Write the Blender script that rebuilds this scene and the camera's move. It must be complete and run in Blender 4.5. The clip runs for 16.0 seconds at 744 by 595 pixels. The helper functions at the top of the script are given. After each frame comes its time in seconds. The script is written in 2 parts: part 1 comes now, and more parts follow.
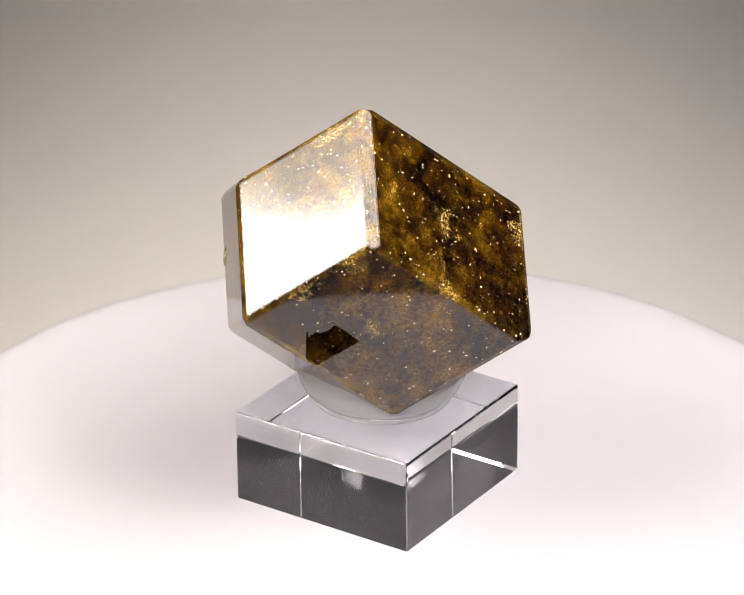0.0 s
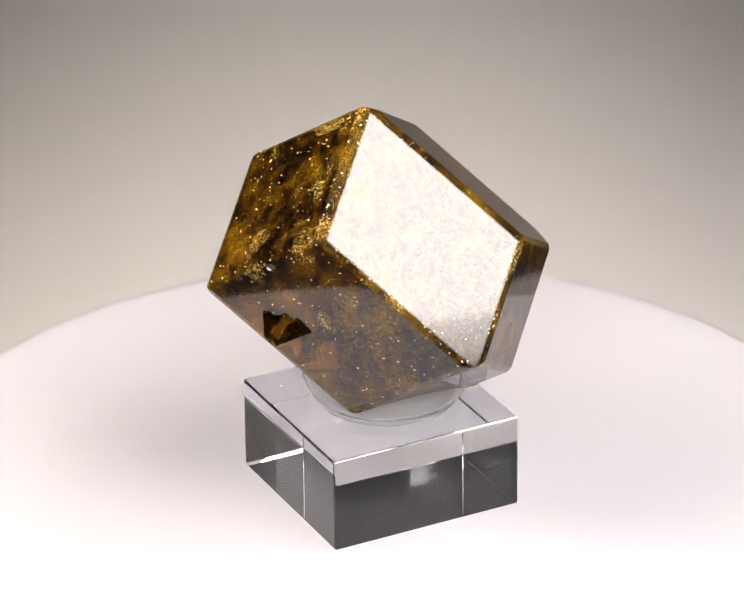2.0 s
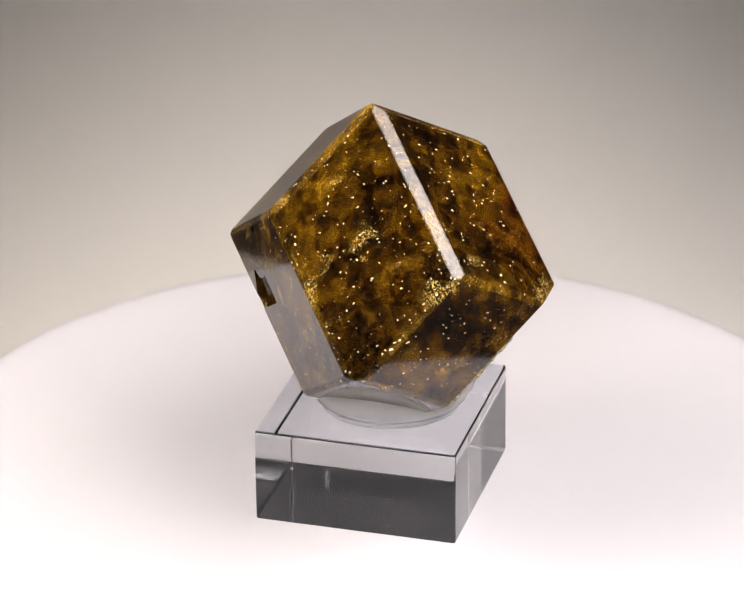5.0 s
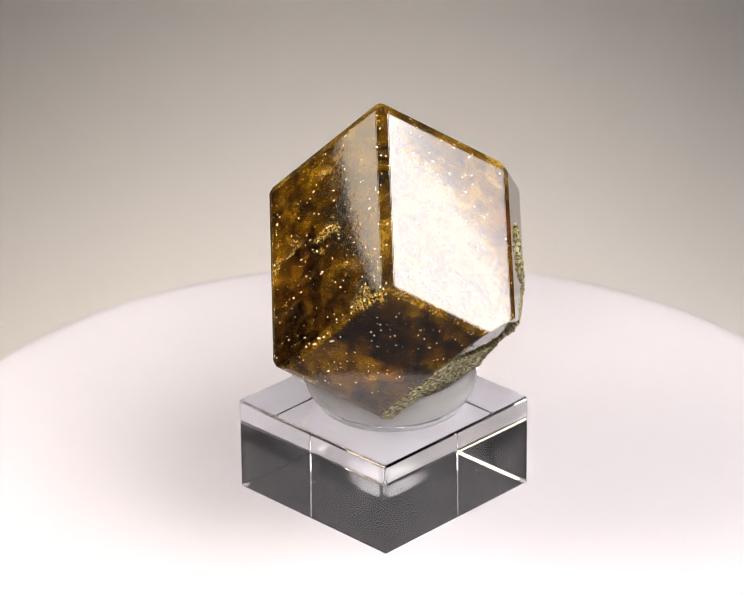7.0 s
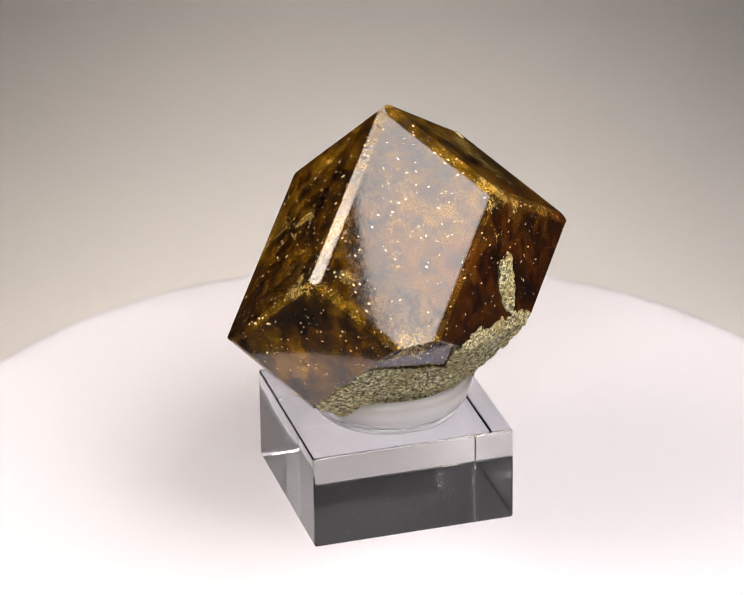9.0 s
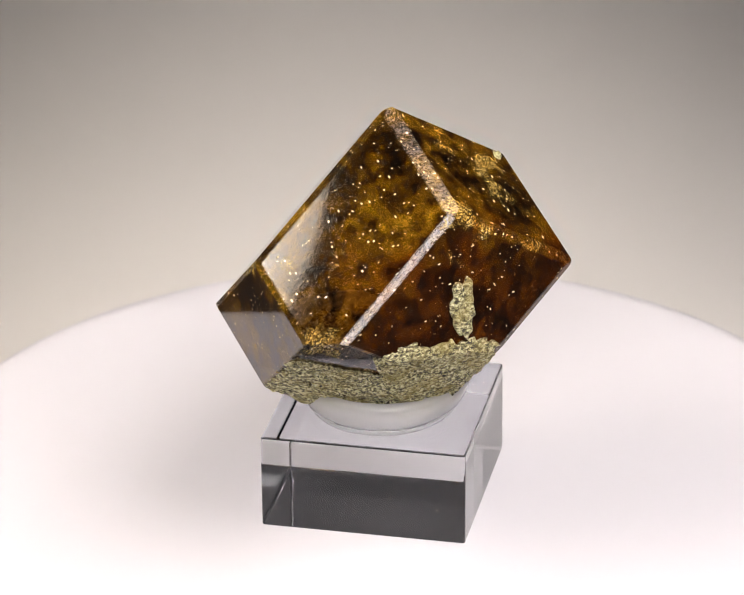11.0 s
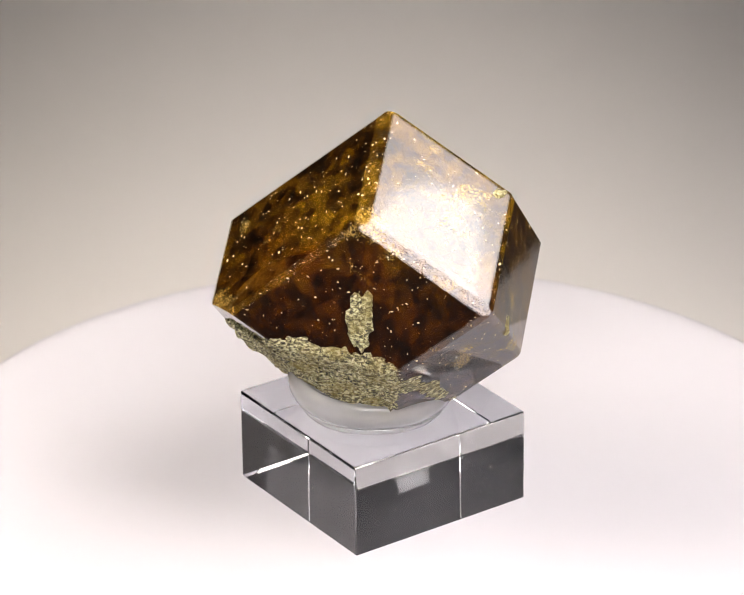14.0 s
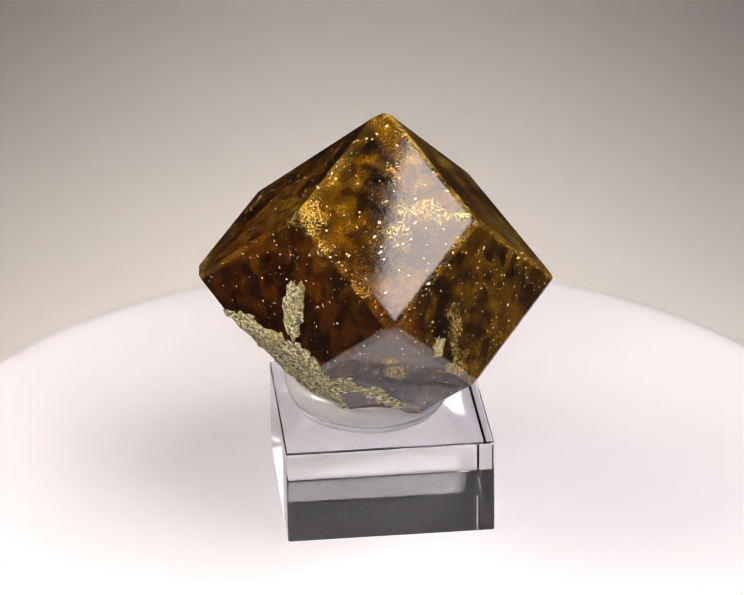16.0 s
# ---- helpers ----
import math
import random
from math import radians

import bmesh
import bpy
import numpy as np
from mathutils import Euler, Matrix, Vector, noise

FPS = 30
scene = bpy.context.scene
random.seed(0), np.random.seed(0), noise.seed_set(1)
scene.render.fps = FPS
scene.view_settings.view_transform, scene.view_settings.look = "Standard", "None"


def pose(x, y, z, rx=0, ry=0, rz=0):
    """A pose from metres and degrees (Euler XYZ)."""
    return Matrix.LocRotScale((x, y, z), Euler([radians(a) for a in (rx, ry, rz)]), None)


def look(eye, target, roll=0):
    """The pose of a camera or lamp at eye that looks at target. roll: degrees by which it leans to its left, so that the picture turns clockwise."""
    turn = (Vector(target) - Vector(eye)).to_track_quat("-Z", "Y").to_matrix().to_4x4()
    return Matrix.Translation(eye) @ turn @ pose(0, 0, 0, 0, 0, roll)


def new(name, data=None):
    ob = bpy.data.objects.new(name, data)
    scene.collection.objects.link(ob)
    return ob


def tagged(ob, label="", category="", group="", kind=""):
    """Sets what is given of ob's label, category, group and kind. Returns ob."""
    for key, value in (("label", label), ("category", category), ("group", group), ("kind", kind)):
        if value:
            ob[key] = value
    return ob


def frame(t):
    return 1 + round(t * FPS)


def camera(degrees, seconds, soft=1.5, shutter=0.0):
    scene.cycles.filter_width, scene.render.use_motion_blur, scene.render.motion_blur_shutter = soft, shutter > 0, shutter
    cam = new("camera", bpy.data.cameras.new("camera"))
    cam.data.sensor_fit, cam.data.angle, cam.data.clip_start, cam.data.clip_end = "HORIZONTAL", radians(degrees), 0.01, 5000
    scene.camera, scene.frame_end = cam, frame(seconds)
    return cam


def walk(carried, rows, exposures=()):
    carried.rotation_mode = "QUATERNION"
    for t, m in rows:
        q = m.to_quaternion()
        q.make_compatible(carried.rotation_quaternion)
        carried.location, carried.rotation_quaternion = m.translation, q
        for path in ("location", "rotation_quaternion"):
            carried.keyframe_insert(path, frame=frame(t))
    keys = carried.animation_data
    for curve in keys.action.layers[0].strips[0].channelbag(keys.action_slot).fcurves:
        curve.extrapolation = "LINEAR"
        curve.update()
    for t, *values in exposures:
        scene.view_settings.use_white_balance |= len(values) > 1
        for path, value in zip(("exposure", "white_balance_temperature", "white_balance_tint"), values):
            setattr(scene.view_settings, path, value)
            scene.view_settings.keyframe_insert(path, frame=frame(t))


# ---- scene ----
# A brown garnet crystal on a clear acrylic block, turning on a small white turntable before a fixed camera.
EYE = Vector((0.0017, -0.5502, 0.2996))
AHEAD = Vector((-0.0046, 0.9003, -0.4352))
cam = camera(10.92, 16.0, soft=0.9)
cam.data.dof.use_dof, cam.data.dof.focus_distance, cam.data.dof.aperture_fstop = True, 0.60, 42.0
STILL = look(EYE, EYE + AHEAD, -0.68)
walk(cam, [(0.0, STILL), (16.0, STILL)])
scene.view_settings.exposure = 0.15

# ---------------------------------------------------------------- world
world = bpy.data.worlds.new("room_air")
scene.world = world
world.use_nodes = True
world.node_tree.nodes["Background"].inputs[0].default_value = (0.9, 0.93, 1.0, 1)
world.node_tree.nodes["Background"].inputs[1].default_value = 0.01

TURN = 14.378          # degrees a second, clockwise from above
RIGHT_LAMP = (108, 55)   # bearing from straight ahead, height above the horizon, degrees
LEFT_LAMP = (-93, 47)


# ---------------------------------------------------------------- materials
def mat(name):
    m = bpy.data.materials.new(name)
    m.use_nodes = True
    nt = m.node_tree
    return m, nt, nt.nodes["Principled BSDF"]


def node(nt, kind, **values):
    n = nt.nodes.new(kind)
    for key, value in values.items():
        if key in n.inputs:
            n.inputs[key].default_value = value
    return n


def ramp(nt, source, stops):
    r = nt.nodes.new("ShaderNodeValToRGB")
    el = r.color_ramp.elements
    while len(el) < len(stops):
        el.new(0.5)
    for e, (at, colour) in zip(el, stops):
        e.position, e.color = at, (*colour, 1)
    nt.links.new(source, r.inputs[0])
    return r.outputs[0]


def coords(nt, scale=(1, 1, 1)):
    tc = nt.nodes.new("ShaderNodeTexCoord")
    mp = nt.nodes.new("ShaderNodeMapping")
    mp.inputs["Scale"].default_value = scale
    nt.links.new(tc.outputs["Object"], mp.inputs[0])
    return mp.outputs[0]


def noise_tex(nt, co, scale, detail=4.0, rough=0.55, distortion=0.0):
    n = node(nt, "ShaderNodeTexNoise", Scale=scale, Detail=detail, Roughness=rough, Distortion=distortion)
    nt.links.new(co, n.inputs["Vector"])
    return n.outputs[0]


def mix(nt, fac, a, b, blend="MIX"):
    n = nt.nodes.new("ShaderNodeMix")
    n.data_type, n.blend_type = "RGBA", blend
    for value, socket in ((fac, n.inputs[0]), (a, n.inputs[6]), (b, n.inputs[7])):
        if isinstance(value, (int, float)):
            socket.default_value = value
        elif isinstance(value, tuple):
            socket.default_value = (*value, 1)
        else:
            nt.links.new(value, socket)
    return n.outputs[2]


def maths(nt, op, a, b=0.0):
    n = nt.nodes.new("ShaderNodeMath")
    n.operation = op
    for value, socket in ((a, n.inputs[0]), (b, n.inputs[1])):
        if isinstance(value, (int, float)):
            socket.default_value = value
        else:
            nt.links.new(value, socket)
    return n.outputs[0]


def bump(nt, bsdf, height, strength, distance):
    b = node(nt, "ShaderNodeBump", Strength=strength, Distance=distance)
    nt.links.new(height, b.inputs["Height"])
    nt.links.new(b.outputs[0], bsdf.inputs["Normal"])
    return b


def sprinkle(nt, co, scale, share, size, soft):
    """Small separate grains: a share of the cells, each with a grain of about size (in cells) about its middle."""
    v = nt.nodes.new("ShaderNodeTexVoronoi")
    v.inputs["Scale"].default_value = scale
    nt.links.new(co, v.inputs["Vector"])
    sep = nt.nodes.new("ShaderNodeSeparateColor")
    nt.links.new(v.outputs["Color"], sep.inputs[0])
    reach = maths(nt, "MULTIPLY", maths(nt, "ADD", sep.outputs[1], 0.35), size)
    near = ramp(nt, maths(nt, "SUBTRACT", reach, v.outputs["Distance"]), [(0.0, (0, 0, 0)), (soft, (1, 1, 1))])
    chosen = maths(nt, "LESS_THAN", sep.outputs[0], share)
    return maths(nt, "MULTIPLY", near, chosen)


def shaken(nt, co, scale, amount):
    """Coordinates pushed about by a noise, for ragged outlines."""
    push = nt.nodes.new("ShaderNodeVectorMath")
    push.operation = "MULTIPLY_ADD"
    shake = node(nt, "ShaderNodeTexNoise", Scale=scale, Detail=3.0)
    nt.links.new(co, shake.inputs["Vector"])
    nt.links.new(shake.outputs["Color"], push.inputs[0])
    push.inputs[1].default_value = (amount, amount, amount)
    nt.links.new(co, push.inputs[2])
    return push.outputs[0]


def garnet_material(name, grit):
    """Glassy amber-brown garnet: dark heart, red-brown clouds, golden flecks and pale specks under a polished face. grit: 0 smooth, 1 worn and sparkling."""
    m, nt, b = mat(name)
    co = coords(nt)
    veil = noise_tex(nt, coords(nt, (1.0, 0.85, 0.72)), 430, 9, 0.66, 0.3)
    clump = noise_tex(nt, co, 85, 3, 0.5, 0.4)
    both = maths(nt, "ADD", maths(nt, "MULTIPLY", veil, 0.62), maths(nt, "MULTIPLY", clump, 0.38))
    body = ramp(nt, both, [(0.40, (0.003, 0.0014, 0.0007)), (0.475, (0.034 + 0.05 * grit, 0.0125 + 0.022 * grit, 0.0010)), (0.55, (0.14 + 0.14 * grit, 0.060 + 0.09 * grit, 0.002 + 0.006 * grit)), (0.66, (0.40, 0.205, 0.008))])
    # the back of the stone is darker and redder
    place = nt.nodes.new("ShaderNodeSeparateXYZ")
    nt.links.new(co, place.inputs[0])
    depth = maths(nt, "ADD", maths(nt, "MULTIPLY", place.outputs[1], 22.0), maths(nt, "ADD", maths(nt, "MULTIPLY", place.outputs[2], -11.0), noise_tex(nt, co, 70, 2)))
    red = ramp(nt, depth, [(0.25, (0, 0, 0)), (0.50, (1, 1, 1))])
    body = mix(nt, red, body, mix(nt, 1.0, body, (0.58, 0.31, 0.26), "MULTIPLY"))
    # golden glitter, gathered in a few patches
    zone = noise_tex(nt, co, 120, 3, 0.55)
    patch = ramp(nt, zone, [(0.59 - 0.04 * grit, (0, 0, 0)), (0.66 - 0.04 * grit, (1, 1, 1))])
    crumbs = ramp(nt, noise_tex(nt, co, 3800, 3, 0.7), [(0.50, (0, 0, 0)), (0.62, (1, 1, 1))])
    fleck = maths(nt, "MULTIPLY", patch, crumbs)
    # pale specks and short dashes all over, with ragged outlines
    ragged = shaken(nt, co, 3000, 0.00045)
    layers = []
    for turn, stretch, cells, share, size in (((0, 0, 0), (1.0, 1.0, 1.0), 1000, 0.09, 0.17), ((0.5, 0.7, 0.3), (1.0, 0.28, 0.7), 1700, 0.20, 0.18), ((0.2, -0.4, 1.1), (0.35, 1.0, 0.8), 2300, 0.22, 0.20)):
        mp = nt.nodes.new("ShaderNodeMapping")
        mp.inputs["Rotation"].default_value, mp.inputs["Scale"].default_value = turn, stretch
        nt.links.new(ragged, mp.inputs[0])
        layers.append(sprinkle(nt, mp.outputs[0], cells, share + 0.2 * grit, size, 0.06))
    dust = maths(nt, "MULTIPLY", ramp(nt, noise_tex(nt, co, 3600, 2, 0.6), [(0.60 - 0.06 * grit, (0, 0, 0)), (0.72 - 0.06 * grit, (1, 1, 1))]), 0.10)
    fine = maths(nt, "MAXIMUM", maths(nt, "MAXIMUM", layers[0], layers[1]), maths(nt, "MAXIMUM", layers[2], dust))
    tint = mix(nt, noise_tex(nt, co, 900, 1), (0.90, 0.50, 0.03), (0.97, 0.84, 0.30))
    gold = mix(nt, maths(nt, "MULTIPLY", fleck, 0.85), body, tint)
    pale = mix(nt, noise_tex(nt, co, 600, 1), (0.95, 0.62, 0.15), (0.97, 0.92, 0.74))
    nt.links.new(mix(nt, fine, gold, pale), b.inputs["Base Color"])
    b.inputs["IOR"].default_value = 1.75
    bright = maths(nt, "MAXIMUM", fleck, fine)
    nt.links.new(maths(nt, "SUBTRACT", 0.5, maths(nt, "MULTIPLY", bright, 0.5)), b.inputs["Transmission Weight"])
    rough = ramp(nt, noise_tex(nt, co, 700, 5, 0.65), [(0.35, (0.02, 0.02, 0.02)), (0.75, (0.09, 0.09, 0.09))])
    nt.links.new(rough, b.inputs["Roughness"])
    height = maths(nt, "ADD", maths(nt, "MULTIPLY", noise_tex(nt, co, 1500, 3), 0.5 * grit + 0.15), maths(nt, "MULTIPLY", noise_tex(nt, co, 60, 2), 2.0))
    height = maths(nt, "SUBTRACT", height, maths(nt, "MULTIPLY", fine, 0.6))
    bump(nt, b, height, 0.07 + 0.5 * grit, 0.0002)
    return m


def matrix_material():
    """Grainy grey-green rock with dark mica flakes and yellowish grains."""
    m, nt, b = mat("schist_matrix")
    co = coords(nt)
    grain = noise_tex(nt, coords(nt, (1.0, 1.0, 1.5)), 1500, 4, 0.66, 0.5)
    patch = noise_tex(nt, co, 220, 3)
    base = ramp(nt, grain, [(0.37, (0.012, 0.010, 0.005)), (0.44, (0.15, 0.13, 0.065)), (0.52, (0.50, 0.46, 0.21)), (0.60, (0.90, 0.86, 0.56))])
    base = mix(nt, ramp(nt, patch, [(0.45, (0, 0, 0)), (0.7, (0.7, 0.7, 0.7))]), base, (0.44, 0.34, 0.09))
    torn = shaken(nt, co, 1600, 0.0012)
    flakes = sprinkle(nt, torn, 1500, 0.22, 0.30, 0.06)
    pale = sprinkle(nt, shaken(nt, co, 2200, 0.0009), 1000, 0.22, 0.30, 0.10)
    nt.links.new(mix(nt, pale, mix(nt, flakes, base, (0.014, 0.011, 0.006)), (0.86, 0.82, 0.58)), b.inputs["Base Color"])
    b.inputs["Roughness"].default_value = 0.4
    bump(nt, b, maths(nt, "ADD", grain, maths(nt, "MULTIPLY", pale, 0.15)), 1.0, 0.0009)
    return m


def acrylic_material():
    m, nt, b = mat("clear_acrylic")
    co = coords(nt)
    b.inputs["Base Color"].default_value = (0.76, 0.765, 0.785, 1)
    b.inputs["Transmission Weight"].default_value = 1.0
    b.inputs["IOR"].default_value = 1.49
    b.inputs["Roughness"].default_value = 0.0
    bump(nt, b, noise_tex(nt, co, 70, 2), 0.02, 0.0004)
    return m


def putty_material():
    m, nt, b = mat("milky_silicone")
    co = coords(nt)
    b.inputs["Base Color"].default_value = (0.96, 0.97, 1.0, 1)
    b.inputs["Transmission Weight"].default_value = 0.4
    b.inputs["Subsurface Weight"].default_value = 1.0
    b.inputs["Subsurface Radius"].default_value = (1.0, 1.0, 1.0)
    b.inputs["Subsurface Scale"].default_value = 0.012
    b.inputs["IOR"].default_value = 1.41
    b.inputs["Roughness"].default_value = 0.06
    b.inputs["Coat Weight"].default_value = 1.0
    bump(nt, b, noise_tex(nt, co, 250, 3), 0.15, 0.0004)
    return m


def plain(name, colour, rough, grain=400, depth=0.05, spread=0.06, spec=0.5):
    m, nt, b = mat(name)
    co = coords(nt)
    n = noise_tex(nt, co, grain, 4)
    dark = tuple(c * (1 - spread) for c in colour)
    wide = noise_tex(nt, co, grain / 25, 2)
    nt.links.new(mix(nt, wide, mix(nt, n, dark, colour), colour), b.inputs["Base Color"])
    b.inputs["Roughness"].default_value = rough
    b.inputs["Specular IOR Level"].default_value = spec
    bump(nt, b, n, depth, 0.0003)
    return m


def glow(name, colour, strength):
    m, nt, b = mat(name)
    b.inputs["Base Color"].default_value = (0.8, 0.8, 0.8, 1)
    b.inputs["Emission Color"].default_value = (*colour, 1)
    b.inputs["Emission Strength"].default_value = strength
    return m


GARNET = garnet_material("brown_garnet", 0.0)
WORN = garnet_material("worn_garnet_edge", 1.0)
MATRIX = matrix_material()
ACRYLIC = acrylic_material()
PUTTY = putty_material()
PLATTER = plain("white_gloss_plastic", (0.60, 0.592, 0.632), 0.45, 900, 0.03, 0.03, 0.25)
PAPER = plain("white_paper", (0.78, 0.757, 0.73), 0.85, 500, 0.08, 0.05, 0.2)
WALL = plain("grey_wall_paint", (0.05, 0.06, 0.10), 0.9, 40, 0.1)
TABLE = plain("dark_table_top", (0.035, 0.03, 0.028), 0.5, 60, 0.1)
CEILING = plain("ceiling_paint", (0.08, 0.08, 0.09), 0.9, 40, 0.1)
BLACK = plain("black_lamp_plastic", (0.03, 0.03, 0.03), 0.45, 300, 0.1)
TUBE = glow("lit_tube", (1.0, 0.915, 0.87), 11.5)
TUBE_STRONG = glow("lit_strong_tube", (1.0, 0.915, 0.87), 16.5)
CLOTH = glow("lit_white_cloth", (1.0, 0.90, 0.84), 4.4)
WARM_CLOTH = glow("lit_cream_cloth", (1.0, 0.83, 0.60), 4.2)
PANEL = glow("lit_panel", (1.0, 0.935, 0.93), 9.6)


# ---------------------------------------------------------------- mesh helpers
def finish(bm, name, material, smooth=False):
    bmesh.ops.recalc_face_normals(bm, faces=bm.faces)
    me = bpy.data.meshes.new(name)
    bm.to_mesh(me)
    bm.free()
    me.materials.append(material)
    for f in me.polygons:
        f.use_smooth = smooth
    return me


def part(name, bm, material, parent, label="", smooth=False):
    ob = new(name, finish(bm, name, material, smooth))
    ob.parent = parent
    return tagged(ob, label)


def box(bm, x0, x1, y0, y1, z0, z1):
    vs = [bm.verts.new((x, y, z)) for x in (x0, x1) for y in (y0, y1) for z in (z0, z1)]
    for f in ((0, 1, 3, 2), (4, 6, 7, 5), (0, 4, 5, 1), (2, 3, 7, 6), (0, 2, 6, 4), (1, 5, 7, 3)):
        bm.faces.new([vs[i] for i in f])


def lathe(bm, profile, steps=96):
    """Turns (radius, height) pairs about z; a radius of 0 closes the end."""
    rings = []
    for r, z in profile:
        if r == 0:
            rings.append([bm.verts.new((0, 0, z))])
        else:
            rings.append([bm.verts.new((r * math.cos(2 * math.pi * k / steps), r * math.sin(2 * math.pi * k / steps), z)) for k in range(steps)])
    for a, b in zip(rings, rings[1:]):
        for k in range(steps):
            j = (k + 1) % steps
            loop = [a[k % len(a)], a[j % len(a)], b[j % len(b)], b[k % len(b)]]
            unique = list(dict.fromkeys(loop))
            if len(unique) > 2:
                bm.faces.new(unique)


def solid(planes, tol=2e-6):
    """The convex body inside the planes (normal, distance), as a bmesh."""
    n = np.array([tuple(p[0]) for p in planes])
    d = np.array([p[1] for p in planes])
    corners = []
    count = len(planes)
    for i in range(count):
        for j in range(i + 1, count):
            line = np.cross(n[i], n[j])
            if line @ line < 1e-6:
                continue
            for k in range(j + 1, count):
                det = line @ n[k]
                if abs(det) < 1e-4:
                    continue
                p = (d[i] * np.cross(n[j], n[k]) + d[j] * np.cross(n[k], n[i]) + d[k] * line) / det
                if np.all(n @ p <= d + tol):
                    corners.append(p)
    merged = []
    for p in corners:
        if all(np.linalg.norm(p - q) > 2e-5 for q in merged):
            merged.append(p)
    bm = bmesh.new()
    verts = [bm.verts.new(p) for p in merged]
    pts = np.array(merged)
    for i in range(count):
        on = [k for k in range(len(pts)) if abs(n[i] @ pts[k] - d[i]) < 2.5e-5]
        if len(on) < 3:
            continue
        c = pts[on].mean(axis=0)
        u = pts[on[0]] - c
        u /= np.linalg.norm(u)
        w = np.cross(n[i], u)
        on.sort(key=lambda k: math.atan2((pts[k] - c) @ w, (pts[k] - c) @ u))
        try:
            bm.faces.new([verts[k] for k in on])
        except ValueError:
            pass
    return bm


def roughen(bm, rounds, amount, scale, seed):
    """Splits the faces finely and pushes the points about."""
    bmesh.ops.triangulate(bm, faces=bm.faces)
    for _ in range(rounds):
        longest = sorted(e.calc_length() for e in bm.edges)
        limit = longest[len(longest) // 3]
        bmesh.ops.subdivide_edges(bm, edges=[e for e in bm.edges if e.calc_length() >= limit], cuts=1)
        bmesh.ops.triangulate(bm, faces=[f for f in bm.faces if len(f.verts) > 3])
    bm.normal_update()
    shift = Vector((seed, seed * 2.3, seed * 0.7))
    moves = []
    for v in bm.verts:
        k = noise.noise(v.co * scale + shift) + 0.6 * noise.noise(v.co * scale * 3 + shift) + 0.35 * noise.noise(v.co * scale * 8 + shift)
        moves.append((v, v.normal * (k * amount)))
    for v, m in moves:
        v.co += m


# ---------------------------------------------------------------- the room and the table
def build_room():
    for name, dims in (("wall_north", (-1.6, 1.6, 2.0, 2.1, -0.8, 1.7)), ("wall_south", (-1.6, 1.6, -1.7, -1.6, -0.8, 1.7)),
                       ("wall_east", (1.6, 1.7, -1.7, 2.1, -0.8, 1.7)), ("wall_west", (-1.7, -1.6, -1.7, 2.1, -0.8, 1.7))):
        bm = bmesh.new()
        box(bm, *dims)
        tagged(new(name, finish(bm, name, WALL)), "dim grey painted room wall", "wall", kind="structure")
    bm = bmesh.new()
    box(bm, -1.7, 1.7, -1.7, 2.1, 1.7, 1.8)
    tagged(new("ceiling", finish(bm, "ceiling", CEILING)), "dim grey painted ceiling", "ceiling", kind="structure")
    bm = bmesh.new()
    box(bm, -1.7, 1.7, -1.7, 2.1, -0.9, -0.8)
    tagged(new("floor", finish(bm, "floor", TABLE)), "dark floor under the table", "floor", kind="structure")
    table = tagged(new("table"), "dark wooden table under the white paper", "table")
    table.location = (0, 0.1, -0.8)
    bm = bmesh.new()
    box(bm, -0.8, 0.8, -0.5, 0.6, 0.735, 0.765)
    part("tabletop", bm, TABLE, table)
    for x in (-0.74, 0.74):
        for y in (-0.44, 0.54):
            bm = bmesh.new()
            box(bm, x - 0.03, x + 0.03, y - 0.03, y + 0.03, 0.0, 0.735)
            part("leg", bm, TABLE, table)
    # paper sheet, flat, with a low upward curl at the far end
    bm = bmesh.new()
    line = [(-0.06 + 0.024 * k, 0.0) for k in range(21)]
    line += [(0.42 + 0.1 * math.sin(a), 0.1 - 0.1 * math.cos(a)) for a in (0.15, 0.3, 0.45, 0.6)]
    z0 = -0.034
    rows = []
    for y, z in line:
        rows.append([[bm.verts.new((x, y, z0 + z + dz)) for x in (-0.105, 0.105)] for dz in (0.0, -0.0008)])
    for a, b in zip(rows, rows[1:]):
        bm.faces.new((a[0][0], a[0][1], b[0][1], b[0][0]))
        bm.faces.new((a[1][0], b[1][0], b[1][1], a[1][1]))
        bm.faces.new((a[0][0], b[0][0], b[1][0], a[1][0]))
        bm.faces.new((a[0][1], a[1][1], b[1][1], b[0][1]))
    for r in (rows[0], rows[-1]):
        bm.faces.new((r[0][0], r[0][1], r[1][1], r[1][0]))
    tagged(new("backdrop", finish(bm, "backdrop", PAPER, True)), "plain white paper sheet curling up behind the turntable", "backdrop", kind="structure")


def oval(bm, z, centre, a, b, steps=72):
    return [bm.verts.new((centre[0] + a * math.cos(2 * math.pi * k / steps), centre[1] + b * math.sin(2 * math.pi * k / steps), z)) for k in range(steps)]


def band(bm, one, two):
    for k in range(len(one)):
        j = (k + 1) % len(one)
        bm.faces.new((one[k], one[j], two[j], two[k]))


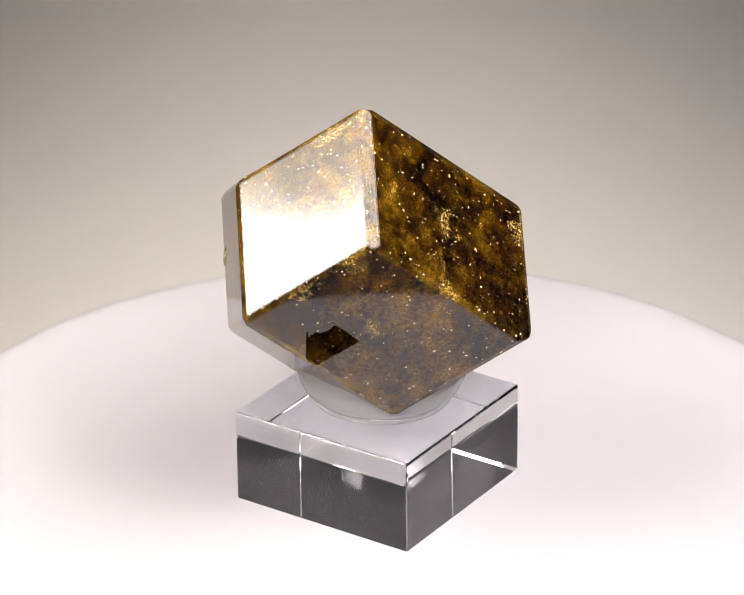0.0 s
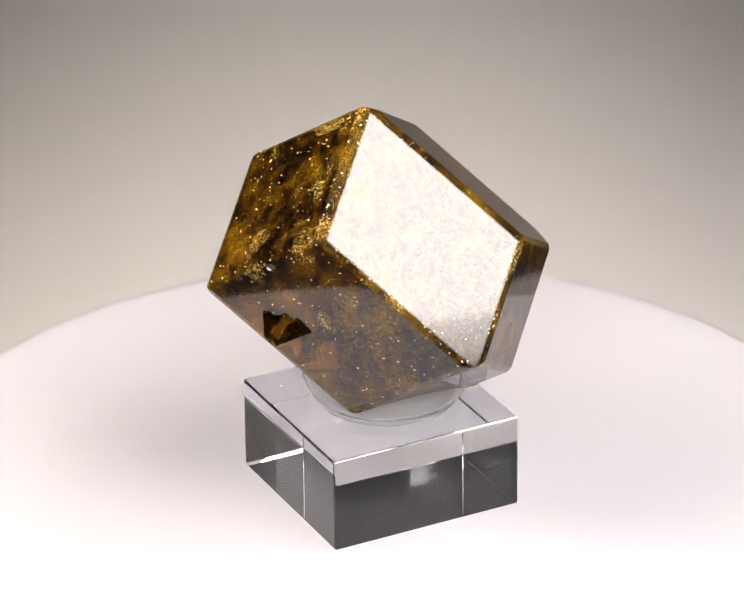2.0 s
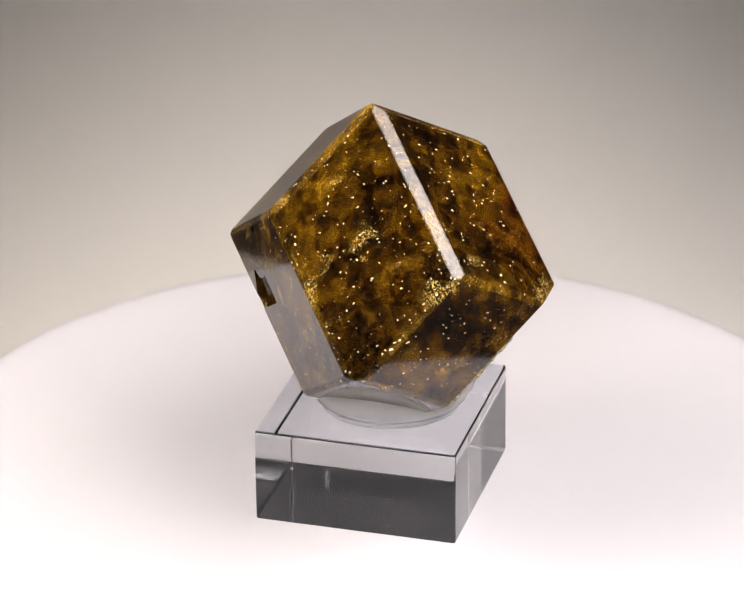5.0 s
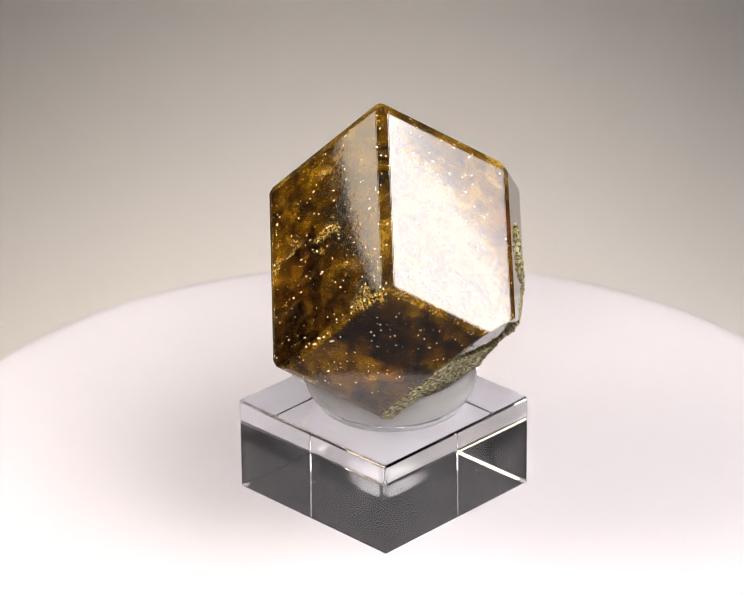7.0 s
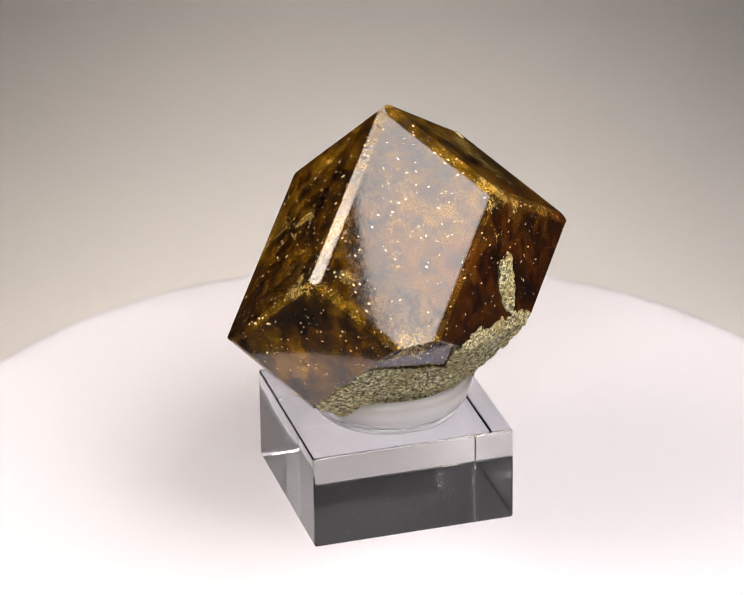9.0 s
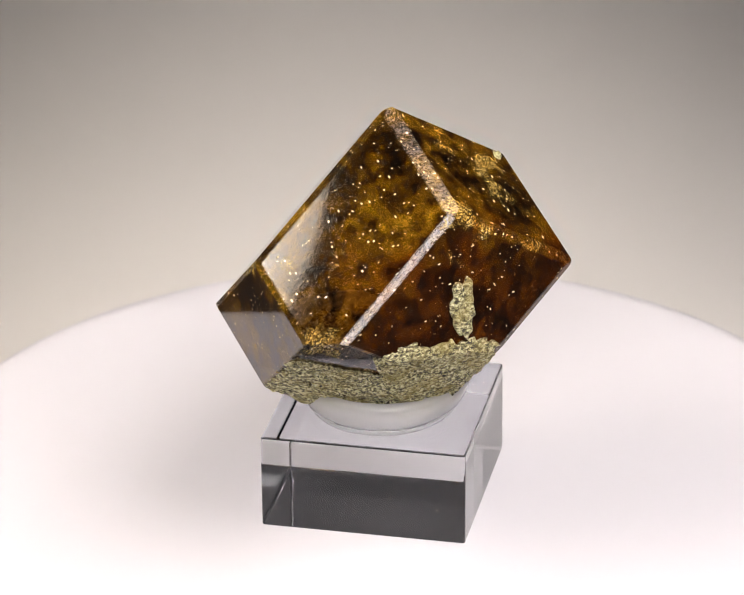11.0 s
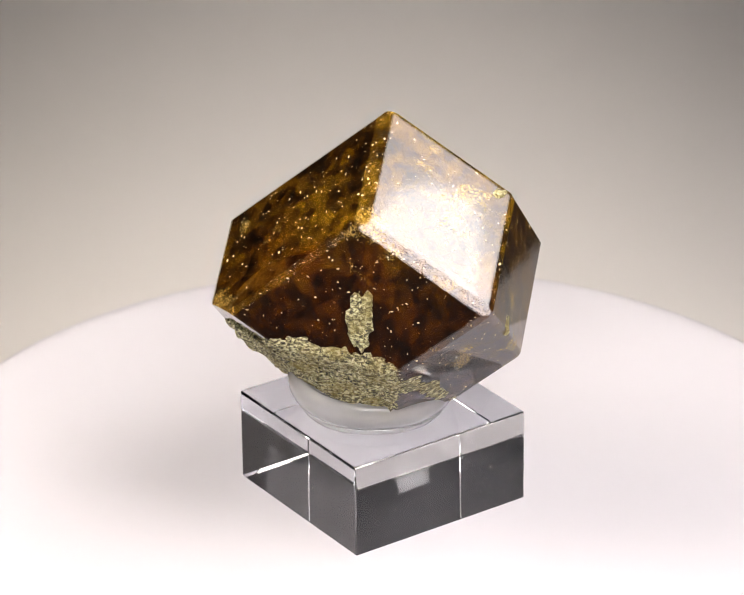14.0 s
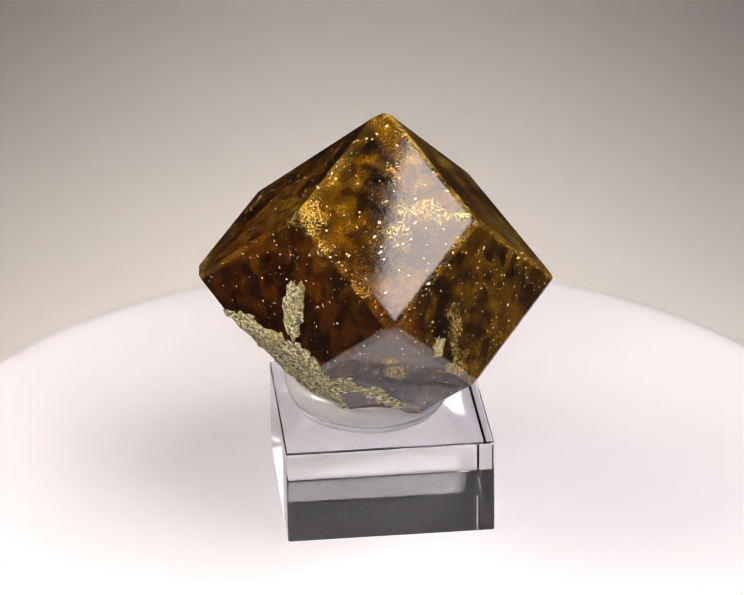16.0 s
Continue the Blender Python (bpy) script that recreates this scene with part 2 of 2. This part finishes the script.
def build_lamp(bearing, height, away, cloth, tube, hole, light, fabric, lobe=None):
    """A studio lamp: bright oval tube with an open middle in front of a white cloth reflector, black shell and stand.
    cloth, tube and hole: centre across and up, half width, half height, in degrees as seen from the turntable."""
    cloth, tube, hole = ([away * radians(v) for v in shape] for shape in (cloth, tube, hole))
    a, e = radians(bearing), radians(height)
    way = Vector((math.sin(a) * math.cos(e), math.cos(a) * math.cos(e), math.sin(e)))
    at = Vector((0, 0, 0.04)) + way * away
    lamp = tagged(new("studio_lamp"), "oval studio lamp with a bright tube before a white cloth reflector", "lamp", "studio lamps")
    lamp.matrix_basis = look(at, (0, 0, 0.04))
    bm = bmesh.new()
    front = oval(bm, -0.002, cloth[:2], *cloth[2:])
    back = oval(bm, 0.001, cloth[:2], *cloth[2:])
    band(bm, front, back)
    bm.faces.new(front)
    bm.faces.new(back[::-1])
    part("reflector", bm, fabric, lamp, "softly glowing white cloth")
    bm = bmesh.new()
    rings = [oval(bm, z, shape[:2], *shape[2:]) for z, shape in ((-0.004, hole), (-0.008, hole), (-0.008, tube), (-0.004, tube))]
    for one, two in zip(rings, rings[1:] + rings[:1]):
        band(bm, one, two)
    part("tube", bm, light, lamp, "bright white oval tube")
    if lobe:
        lobe = [away * radians(v) for v in lobe]
        bm = bmesh.new()
        front, back = oval(bm, -0.009, lobe[:2], *lobe[2:]), oval(bm, -0.004, lobe[:2], *lobe[2:])
        band(bm, front, back)
        bm.faces.new(front)
        bm.faces.new(back[::-1])
        part("side_bulb", bm, light, lamp, "small bright side bulb")
    bm = bmesh.new()
    shells = [oval(bm, z, cloth[:2], cloth[2] * k, cloth[3] * k) for z, k in ((0.0012, 1.03), (0.006, 1.04), (away * 0.09, 0.7), (away * 0.15, 0.25))]
    for one, two in zip(shells, shells[1:]):
        band(bm, one, two)
    bm.faces.new(shells[-1])
    bm.faces.new(shells[0][::-1])
    part("shell", bm, BLACK, lamp, "black plastic shell")
    side = 1 if at.x > 0 else -1
    back = at + way * (away * 0.16 + 0.02)
    stand = tagged(new("lamp_stand"), "black metal lamp stand with a side arm on the table", "stand", "lamp stands")
    stand.location = (side * 0.5, back.y, -0.035)
    tall = back.z + 0.035
    bm = bmesh.new()
    lathe(bm, [(0, 0), (0.07, 0), (0.07, 0.008), (0.015, 0.014), (0, 0.014)], 48)
    part("foot", bm, BLACK, stand, "", True)
    bm = bmesh.new()
    lathe(bm, [(0, 0.013), (0.008, 0.013), (0.008, tall + 0.02), (0, tall + 0.02)], 24)
    part("pole", bm, BLACK, stand, "", True)
    bm = bmesh.new()
    reach = abs(side * 0.5 - back.x)
    lathe(bm, [(0, 0), (0.006, 0), (0.006, reach), (0, reach)], 24)
    bmesh.ops.transform(bm, matrix=pose(0, 0, tall, 0, -90 * side, 0), verts=bm.verts)
    part("arm", bm, BLACK, stand, "", True)


def build_camera_light():
    """A broad light panel over the camera, on its own stand."""
    lamp = tagged(new("light_panel"), "flat white light panel on a black pole", "lamp")
    lamp.matrix_basis = look((0.0, -0.68, 0.52), (0, 0, 0.02))
    bm = bmesh.new()
    box(bm, -0.26, 0.26, -0.13, 0.13, -0.004, 0.0)
    part("diffuser", bm, PANEL, lamp, "evenly lit white diffuser")
    bm = bmesh.new()
    box(bm, -0.265, 0.265, -0.135, 0.135, 0.0005, 0.02)
    part("housing", bm, BLACK, lamp, "black housing")
    stand = tagged(new("panel_stand"), "black metal floor stand behind the camera", "stand")
    stand.location = (0, -0.72, -0.8)
    bm = bmesh.new()
    lathe(bm, [(0, 0), (0.16, 0), (0.16, 0.012), (0.02, 0.02), (0.011, 0.03), (0.011, 1.32), (0, 1.32)], 32)
    part("pole", bm, BLACK, stand, "", True)


# ---------------------------------------------------------------- the turntable and what turns on it
def build_turntable():
    table = tagged(new("turntable"), "glossy white round turntable platter on the paper", "turntable")
    bm = bmesh.new()
    r = 0.0785
    lathe(bm, [(0, 0), (0.03, 0), (0.055, 0), (r - 0.014, 0), (r - 0.008, 0), (r - 0.0045, -0.00005), (r - 0.0025, -0.0003), (r - 0.001, -0.0009), (r - 0.0002, -0.0019), (r, -0.0030), (r, -0.0034), (r - 0.001, -0.0038), (0, -0.0038)], 160)
    part("platter", bm, PLATTER, table, "", True)
    bm = bmesh.new()
    lathe(bm, [(0, -0.0038), (r - 0.0012, -0.0038), (r - 0.0004, -0.0043), (r - 0.0004, -0.0095), (r - 0.002, -0.011), (0, -0.011)], 160)
    part("rim", bm, PLATTER, table, "plain white side rim")
    foot = tagged(new("motor_housing"), "round white plastic motor housing under the platter", "motor housing")
    bm = bmesh.new()
    lathe(bm, [(0, -0.011), (0.055, -0.011), (0.06, -0.014), (0.062, -0.034), (0, -0.034)], 96)
    part("shell", bm, PLATTER, foot, "", True)
    return table


def build_block():
    """Clear acrylic block, 32 mm square and 15.3 mm high, edges softly polished."""
    bm = bmesh.new()
    box(bm, -0.0163, 0.0163, -0.0163, 0.0163, 0.0001, 0.0157)
    bmesh.ops.bevel(bm, geom=list(bm.edges), offset=0.00045, segments=3, affect="EDGES", profile=0.6)
    bmesh.ops.transform(bm, matrix=pose(-0.0004, 0.00045, 0, 0, 0, BLOCK_TURN), verts=bm.verts)
    block = new("display_block", finish(bm, "display_block", ACRYLIC))
    block.visible_shadow = False
    dice = random.Random(11)
    turn = pose(-0.0004, 0.00045, 0, 0, 0, BLOCK_TURN)
    for k in range(18):
        bm = bmesh.new()
        bmesh.ops.create_icosphere(bm, subdivisions=1, radius=1.0)
        slim = pose(0, 0, 0, 0, dice.uniform(-80, 80), 0) @ Matrix.Diagonal((dice.uniform(0.00005, 0.00022), 0.00002, 0.00005, 1))
        place = pose(0, 0, 0, 0, 0, 90 * (k % 4)) @ pose(dice.uniform(-0.014, 0.014), -0.0163, dice.uniform(0.0015, 0.0105))
        bmesh.ops.transform(bm, matrix=turn @ place @ slim, verts=bm.verts)
        part("nick", bm, PAPER, block, "tiny pale scratch")
    return tagged(block, "clear square acrylic display block with polished edges", "display stand")


def build_putty():
    """Milky silicone cup between block and crystal: a flat foot ring and the rounded cup on it."""
    cup = tagged(new("silicone_cup"), "milky translucent silicone cup on the acrylic block", "specimen mount")
    z = 0.01575
    shapes = {"foot_ring": [(0, z), (0.0108, z), (0.0114, z + 0.0003), (0.0117, z + 0.0008), (0.0118, z + 0.0013), (0, z + 0.0013)],
              "cup": [(0, z + 0.0013), (0.0118, z + 0.0013), (0.0128, z + 0.0024), (0.0134, z + 0.0038), (0.0136, z + 0.0052), (0.0132, z + 0.0061), (0.0123, z + 0.0064),
                      (0.0112, z + 0.0058), (0.0095, z + 0.0048), (0, z + 0.0042)]}
    for name, profile in shapes.items():
        bm = bmesh.new()
        lathe(bm, profile, 72)
        for v in bm.verts:
            k = 1 + 0.025 * noise.noise(Vector((v.co.x * 120, v.co.y * 120, 3.0)))
            v.co.x, v.co.y = v.co.x * k, v.co.y * k
        bmesh.ops.translate(bm, vec=(0.0003, 0.0019, 0), verts=bm.verts)
        part(name, bm, PUTTY, cup, "", True).visible_shadow = False
    return cup


# The crystal's own axes within the turning frame, and the twelve dodecahedron faces with their distances.
AXES = np.array([[0.6117, -0.7871, 0.0795], [0.7903, 0.6035, -0.1054], [0.0350, 0.1273, 0.9912]])
FACES = {(1, 0, 1): 0.04752, (0, 1, 1): 0.05337, (-1, 0, 1): 0.04568, (0, -1, 1): 0.03941, (1, 1, 0): 0.02618, (-1, 1, 0): 0.0254,
         (-1, -1, 0): 0.01133, (1, -1, 0): 0.01998, (0, 1, -1): -0.00187, (-1, 0, -1): -0.00885, (1, 0, -1): -0.00528, (0, -1, -1): -0.00966}
# how far each edge is cut back by its narrow bevel face
CUTS = {((-1, 0, 1), (0, -1, 1)): 0.00060, ((1, 0, 1), (0, -1, 1)): 0.00055, ((0, 1, 1), (1, 0, 1)): 0.0007, ((0, 1, 1), (-1, 0, 1)): 0.0003,
        ((1, 1, 0), (0, 1, 1)): 0.00055}


def crystal_planes():
    planes = []
    keys = list(FACES)
    for k in keys:
        planes.append((AXES @ (np.array(k) / math.sqrt(2)), FACES[k]))
    for i, a in enumerate(keys):
        for b in keys[i + 1:]:
            if np.dot(a, b) == 1:
                cut = CUTS.get((a, b), CUTS.get((b, a), 0.00034))
                m = AXES @ ((np.array(a) + np.array(b)) / math.sqrt(6))
                planes.append((m, (FACES[a] + FACES[b]) / math.sqrt(3) - cut))
    return planes


def plane_through(a, b, c):
    n = np.cross(np.subtract(b, a), np.subtract(c, a))
    n = n / np.linalg.norm(n)
    n = n if n[2] < 0 else -n
    return n, float(n @ np.array(a))


def crumb(bm, where, side, up, out, half_u, half_v, thick, seed):
    """A flat rough crumb of rock lying on a crystal face."""
    ring, count = [], 22
    for k in range(count):
        a = 2 * math.pi * k / count
        r = 1 + 0.5 * noise.noise(Vector((math.cos(a) * 1.7, math.sin(a) * 1.7, seed))) + 0.3 * noise.noise(Vector((math.cos(a) * 4.5, math.sin(a) * 4.5, seed)))
        ring.append((half_u * r * math.cos(a), half_v * r * math.sin(a)))
    layers = []
    for shrink, lift in ((1.0, -0.0004), (0.97, thick * 0.5), (0.75, thick), (0.4, thick * 1.1)):
        layers.append([bm.verts.new(where + side * (x * shrink) + up * (y * shrink) + out * (lift * (1 + 0.5 * noise.noise(Vector((x * 900, y * 900, seed)))))) for x, y in ring])
    for a, b in zip(layers, layers[1:]):
        for k in range(count):
            j = (k + 1) % count
            bm.faces.new((a[k], a[j], b[j], b[k]))
    bm.faces.new(layers[-1])
    bm.faces.new(layers[0][::-1])


def face_plane(key):
    return AXES @ (np.array(key) / math.sqrt(2)), FACES[key]


def carve(ob, cutters):
    """Cuts the bodies out of ob's mesh for good."""
    for bm in cutters:
        cutter = new("cutter", finish(bm, "cutter", GARNET))
        m = ob.modifiers.new("cut", "BOOLEAN")
        m.operation, m.object, m.solver = "DIFFERENCE", cutter, "EXACT"
        bpy.context.view_layer.update()
        me = bpy.data.meshes.new_from_object(ob.evaluated_get(bpy.context.evaluated_depsgraph_get()))
        ob.modifiers.remove(m)
        old, ob.data = ob.data, me
        bpy.data.meshes.remove(old)
        bpy.data.objects.remove(cutter)


def lump(centre, size, seed, amount=0.35):
    """An uneven ball, for chips and pits."""
    bm = bmesh.new()
    bmesh.ops.create_icosphere(bm, subdivisions=2, radius=1.0)
    for v in bm.verts:
        k = 1 + amount * noise.noise(v.co * 1.3 + Vector((seed, 0, 0)))
        v.co = Vector((v.co.x * size[0] * k, v.co.y * size[1] * k, v.co.z * size[2] * k)) + Vector(centre)
    return bm


def pit(key, foot, deep):
    """A ragged square-edged hole sunk into a face, open towards its lower rim."""
    n, d = face_plane(key)
    side = np.cross((0, 0, 1), n)
    side = side / np.linalg.norm(side)
    up = np.cross(n, side)
    foot = np.array(foot) + n * (d - float(n @ np.array(foot)))
    outline = ((-2.6, -3.5), (-2.45, 2.0), (-1.4, 2.15), (-0.4, 1.5), (0.9, 1.9), (2.0, 2.9), (3.9, 1.5), (5.9, -0.5), (2.2, -2.7), (-1.1, -4.7))
    count = len(outline)
    bm = bmesh.new()
    layers = []
    for depth, grow in ((0.002, 1.02), (-deep * 0.5, 0.93), (-deep, 0.66)):
        layers.append([bm.verts.new(Vector(foot + side * (a * grow * 0.001) + up * (b * grow * 0.001) + n * depth)) for a, b in outline])
    for a, b in zip(layers, layers[1:]):
        for k in range(count):
            j = (k + 1) % count
            bm.faces.new((a[k], a[j], b[j], b[k]))
    bm.faces.new(layers[0][::-1])
    bm.faces.new(layers[-1])
    return bm


def build_specimen():
    ob = tagged(new("garnet_specimen"), "glossy amber-brown garnet crystal with grainy grey-green matrix underneath", "mineral specimen")
    planes = crystal_planes()
    break_n, break_d = plane_through((0.0183, 0.0241, 0.0354), (-0.0115, 0.0211, 0.0318), (-0.0014, 0.0120, 0.0194))
    under_n, under_d = face_plane((1, 0, -1))
    down = np.array([0.0, 0.0, -1.0])
    body = solid(planes + [(break_n, break_d - 0.0005), (under_n, under_d - 0.0005), (down, -0.0197)])
    bmesh.ops.bevel(body, geom=list(body.edges), offset=0.00012, segments=2, affect="EDGES", clamp_overlap=True)
    bevels = [Vector(n) for n, _ in planes[12:]]
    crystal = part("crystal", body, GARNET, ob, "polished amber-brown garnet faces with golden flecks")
    carve(crystal, [pit((-1, -1, 0), (-0.00876, -0.01659, 0.03427), 0.0044),
                    lump((-0.0083, -0.0188, 0.0443), (0.0022, 0.0013, 0.0011), 1.0),
                    lump((-0.0155, -0.0176, 0.0323), (0.0022, 0.0016, 0.0010), 2.0),
                    lump((-0.0031, -0.0139, 0.0220), (0.0022, 0.0010, 0.0010), 3.0),
                    lump((0.0069, -0.0127, 0.0206), (0.0026, 0.0010, 0.0010), 4.0),
                    lump((0.0225, 0.0114, 0.0318), (0.0012, 0.0020, 0.0012), 5.0),
                    lump((-0.0160, 0.0021, 0.0199), (0.0022, 0.0018, 0.0011), 6.0),
                    lump((0.0226, 0.0135, 0.0345), (0.0011, 0.0016, 0.0012), 7.0),
                    lump((0.0215, 0.0185, 0.0372), (0.0012, 0.0013, 0.0009), 9.0),
                    lump((-0.0262, 0.0140, 0.0385), (0.0012, 0.0014, 0.0012), 11.0)])
    crystal.data.materials.append(WORN)
    for f in crystal.data.polygons:
        if max(f.normal.dot(n) for n in bevels) > 0.999:
            f.material_index = 1
    swell = [(n, d - 0.0002) for n, d in planes]
    layers = [([(break_n, break_d), (-break_n, -(break_d - 0.0008)), (under_n, under_d + 0.0001), (down, -0.0190)], 8, 3.1),
              ([(under_n, under_d), (-under_n, -(under_d - 0.0008)), (break_n, break_d), (down, -0.0190), (np.array((-0.3, -0.25, 0.92)), 0.0208)], 8, 5.7),
              ([(down, -0.0191), (-down, 0.0206), (under_n, under_d), (break_n, break_d)], 8, 8.3)]
    for extra, rounds, seed in layers:
        rock = solid(swell + extra)
        roughen(rock, rounds, 0.00062, 330, seed)
        part("matrix", rock, MATRIX, ob, "grainy grey-green rock matrix")
    # crumbs of matrix on the faces, and a ragged row along the break
    dice = random.Random(4)
    edge_crumbs = []
    front_n, _ = face_plane((1, 1, 0))
    run = np.cross(front_n, break_n)
    run = run / np.linalg.norm(run)
    along = np.array([front_n, break_n, run])
    first, last = float(run @ np.array((0.0090, 0.0230, 0.0345))), float(run @ np.array((-0.0105, 0.0205, 0.0322)))
    for k in range(16):
        f = (k + 0.5) / 16
        high = dice.uniform(0.0003, 0.0013)
        spot = np.linalg.solve(along, (FACES[(1, 1, 0)], break_d - 0.0002 - 0.5 * high, first + (last - first) * f))
        edge_crumbs.append(((1, 1, 0), spot, dice.uniform(0.0008, 0.0024), high, 0.00006, 10.0 + k))
    for k in range(6):
        spot = Vector((-0.0095, 0.0190, 0.0290)).lerp(Vector((-0.0130, 0.0060, 0.0220)), (k + 0.5) / 6)
        spot += Vector((-0.55, -0.25, 0.35)) * dice.uniform(0.0, 0.0030)
        edge_crumbs.append(((0, 1, -1), spot, dice.uniform(0.0012, 0.0026), dice.uniform(0.0009, 0.0017), 0.0001, 60.0 + k))
    for key, at, half_u, half_v, thick, seed in (((1, 1, 0), (-0.0052, 0.0210, 0.0402), 0.0022, 0.0047, 0.0005, 1.0),
                                                 ((-1, 1, 0), (-0.0238, 0.0086, 0.0372), 0.0011, 0.0014, 0.00012, 2.5),
                                                 ((0, 1, 1), (-0.0192, -0.0002, 0.0535), 0.0012, 0.0009, 0.00008, 4.0),
                                                 *edge_crumbs):
        n, d = face_plane(key)
        spot = Vector(at) + Vector(n) * (d - float(n @ np.array(at)))
        side = np.cross((0, 0, 1), n)
        side = side / np.linalg.norm(side)
        bm = bmesh.new()
        crumb(bm, spot, Vector(side), Vector(np.cross(n, side)), Vector(n), half_u, half_v, thick, seed)
        roughen(bm, 3, min(0.00018, thick), 900, seed)
        part("matrix_crumb", bm, MATRIX, ob, "crumb of grey-green matrix")
    return ob


# ---------------------------------------------------------------- build
BLOCK_TURN = 146.03
build_room()
build_lamp(*RIGHT_LAMP, 0.24, (-4, 5, 29, 23.5), (-7, -2, 16, 14.2), (-5, 5.3, 9.0, 3.4), TUBE, CLOTH, (10.2, 3.2, 2.8, 2.6))
build_lamp(*LEFT_LAMP, 0.24, (-1, -2, 20, 18), (4.0, -1.0, 11.5, 12.2), (4.0, 4.0, 6.5, 7.2), TUBE_STRONG, WARM_CLOTH)
build_camera_light()
turntable = build_turntable()
block = build_block()
putty = build_putty()
specimen = build_specimen()


def motions():
    """One even turn, clockwise from above; the platter runs slightly off centre."""
    times = [0.5 * k for k in range(33)]
    for thing in (block, putty, specimen):
        walk(thing, [(t, pose(0, 0, 0, 0, 0, -TURN * t)) for t in times])
    walk(turntable, [(t, pose(-0.0003 + 0.0013 * math.cos(radians(145 - TURN * t)), 0.0072 + 0.0013 * math.sin(radians(145 - TURN * t)), 0, 0, 0, -TURN * t)) for t in times])


motions()
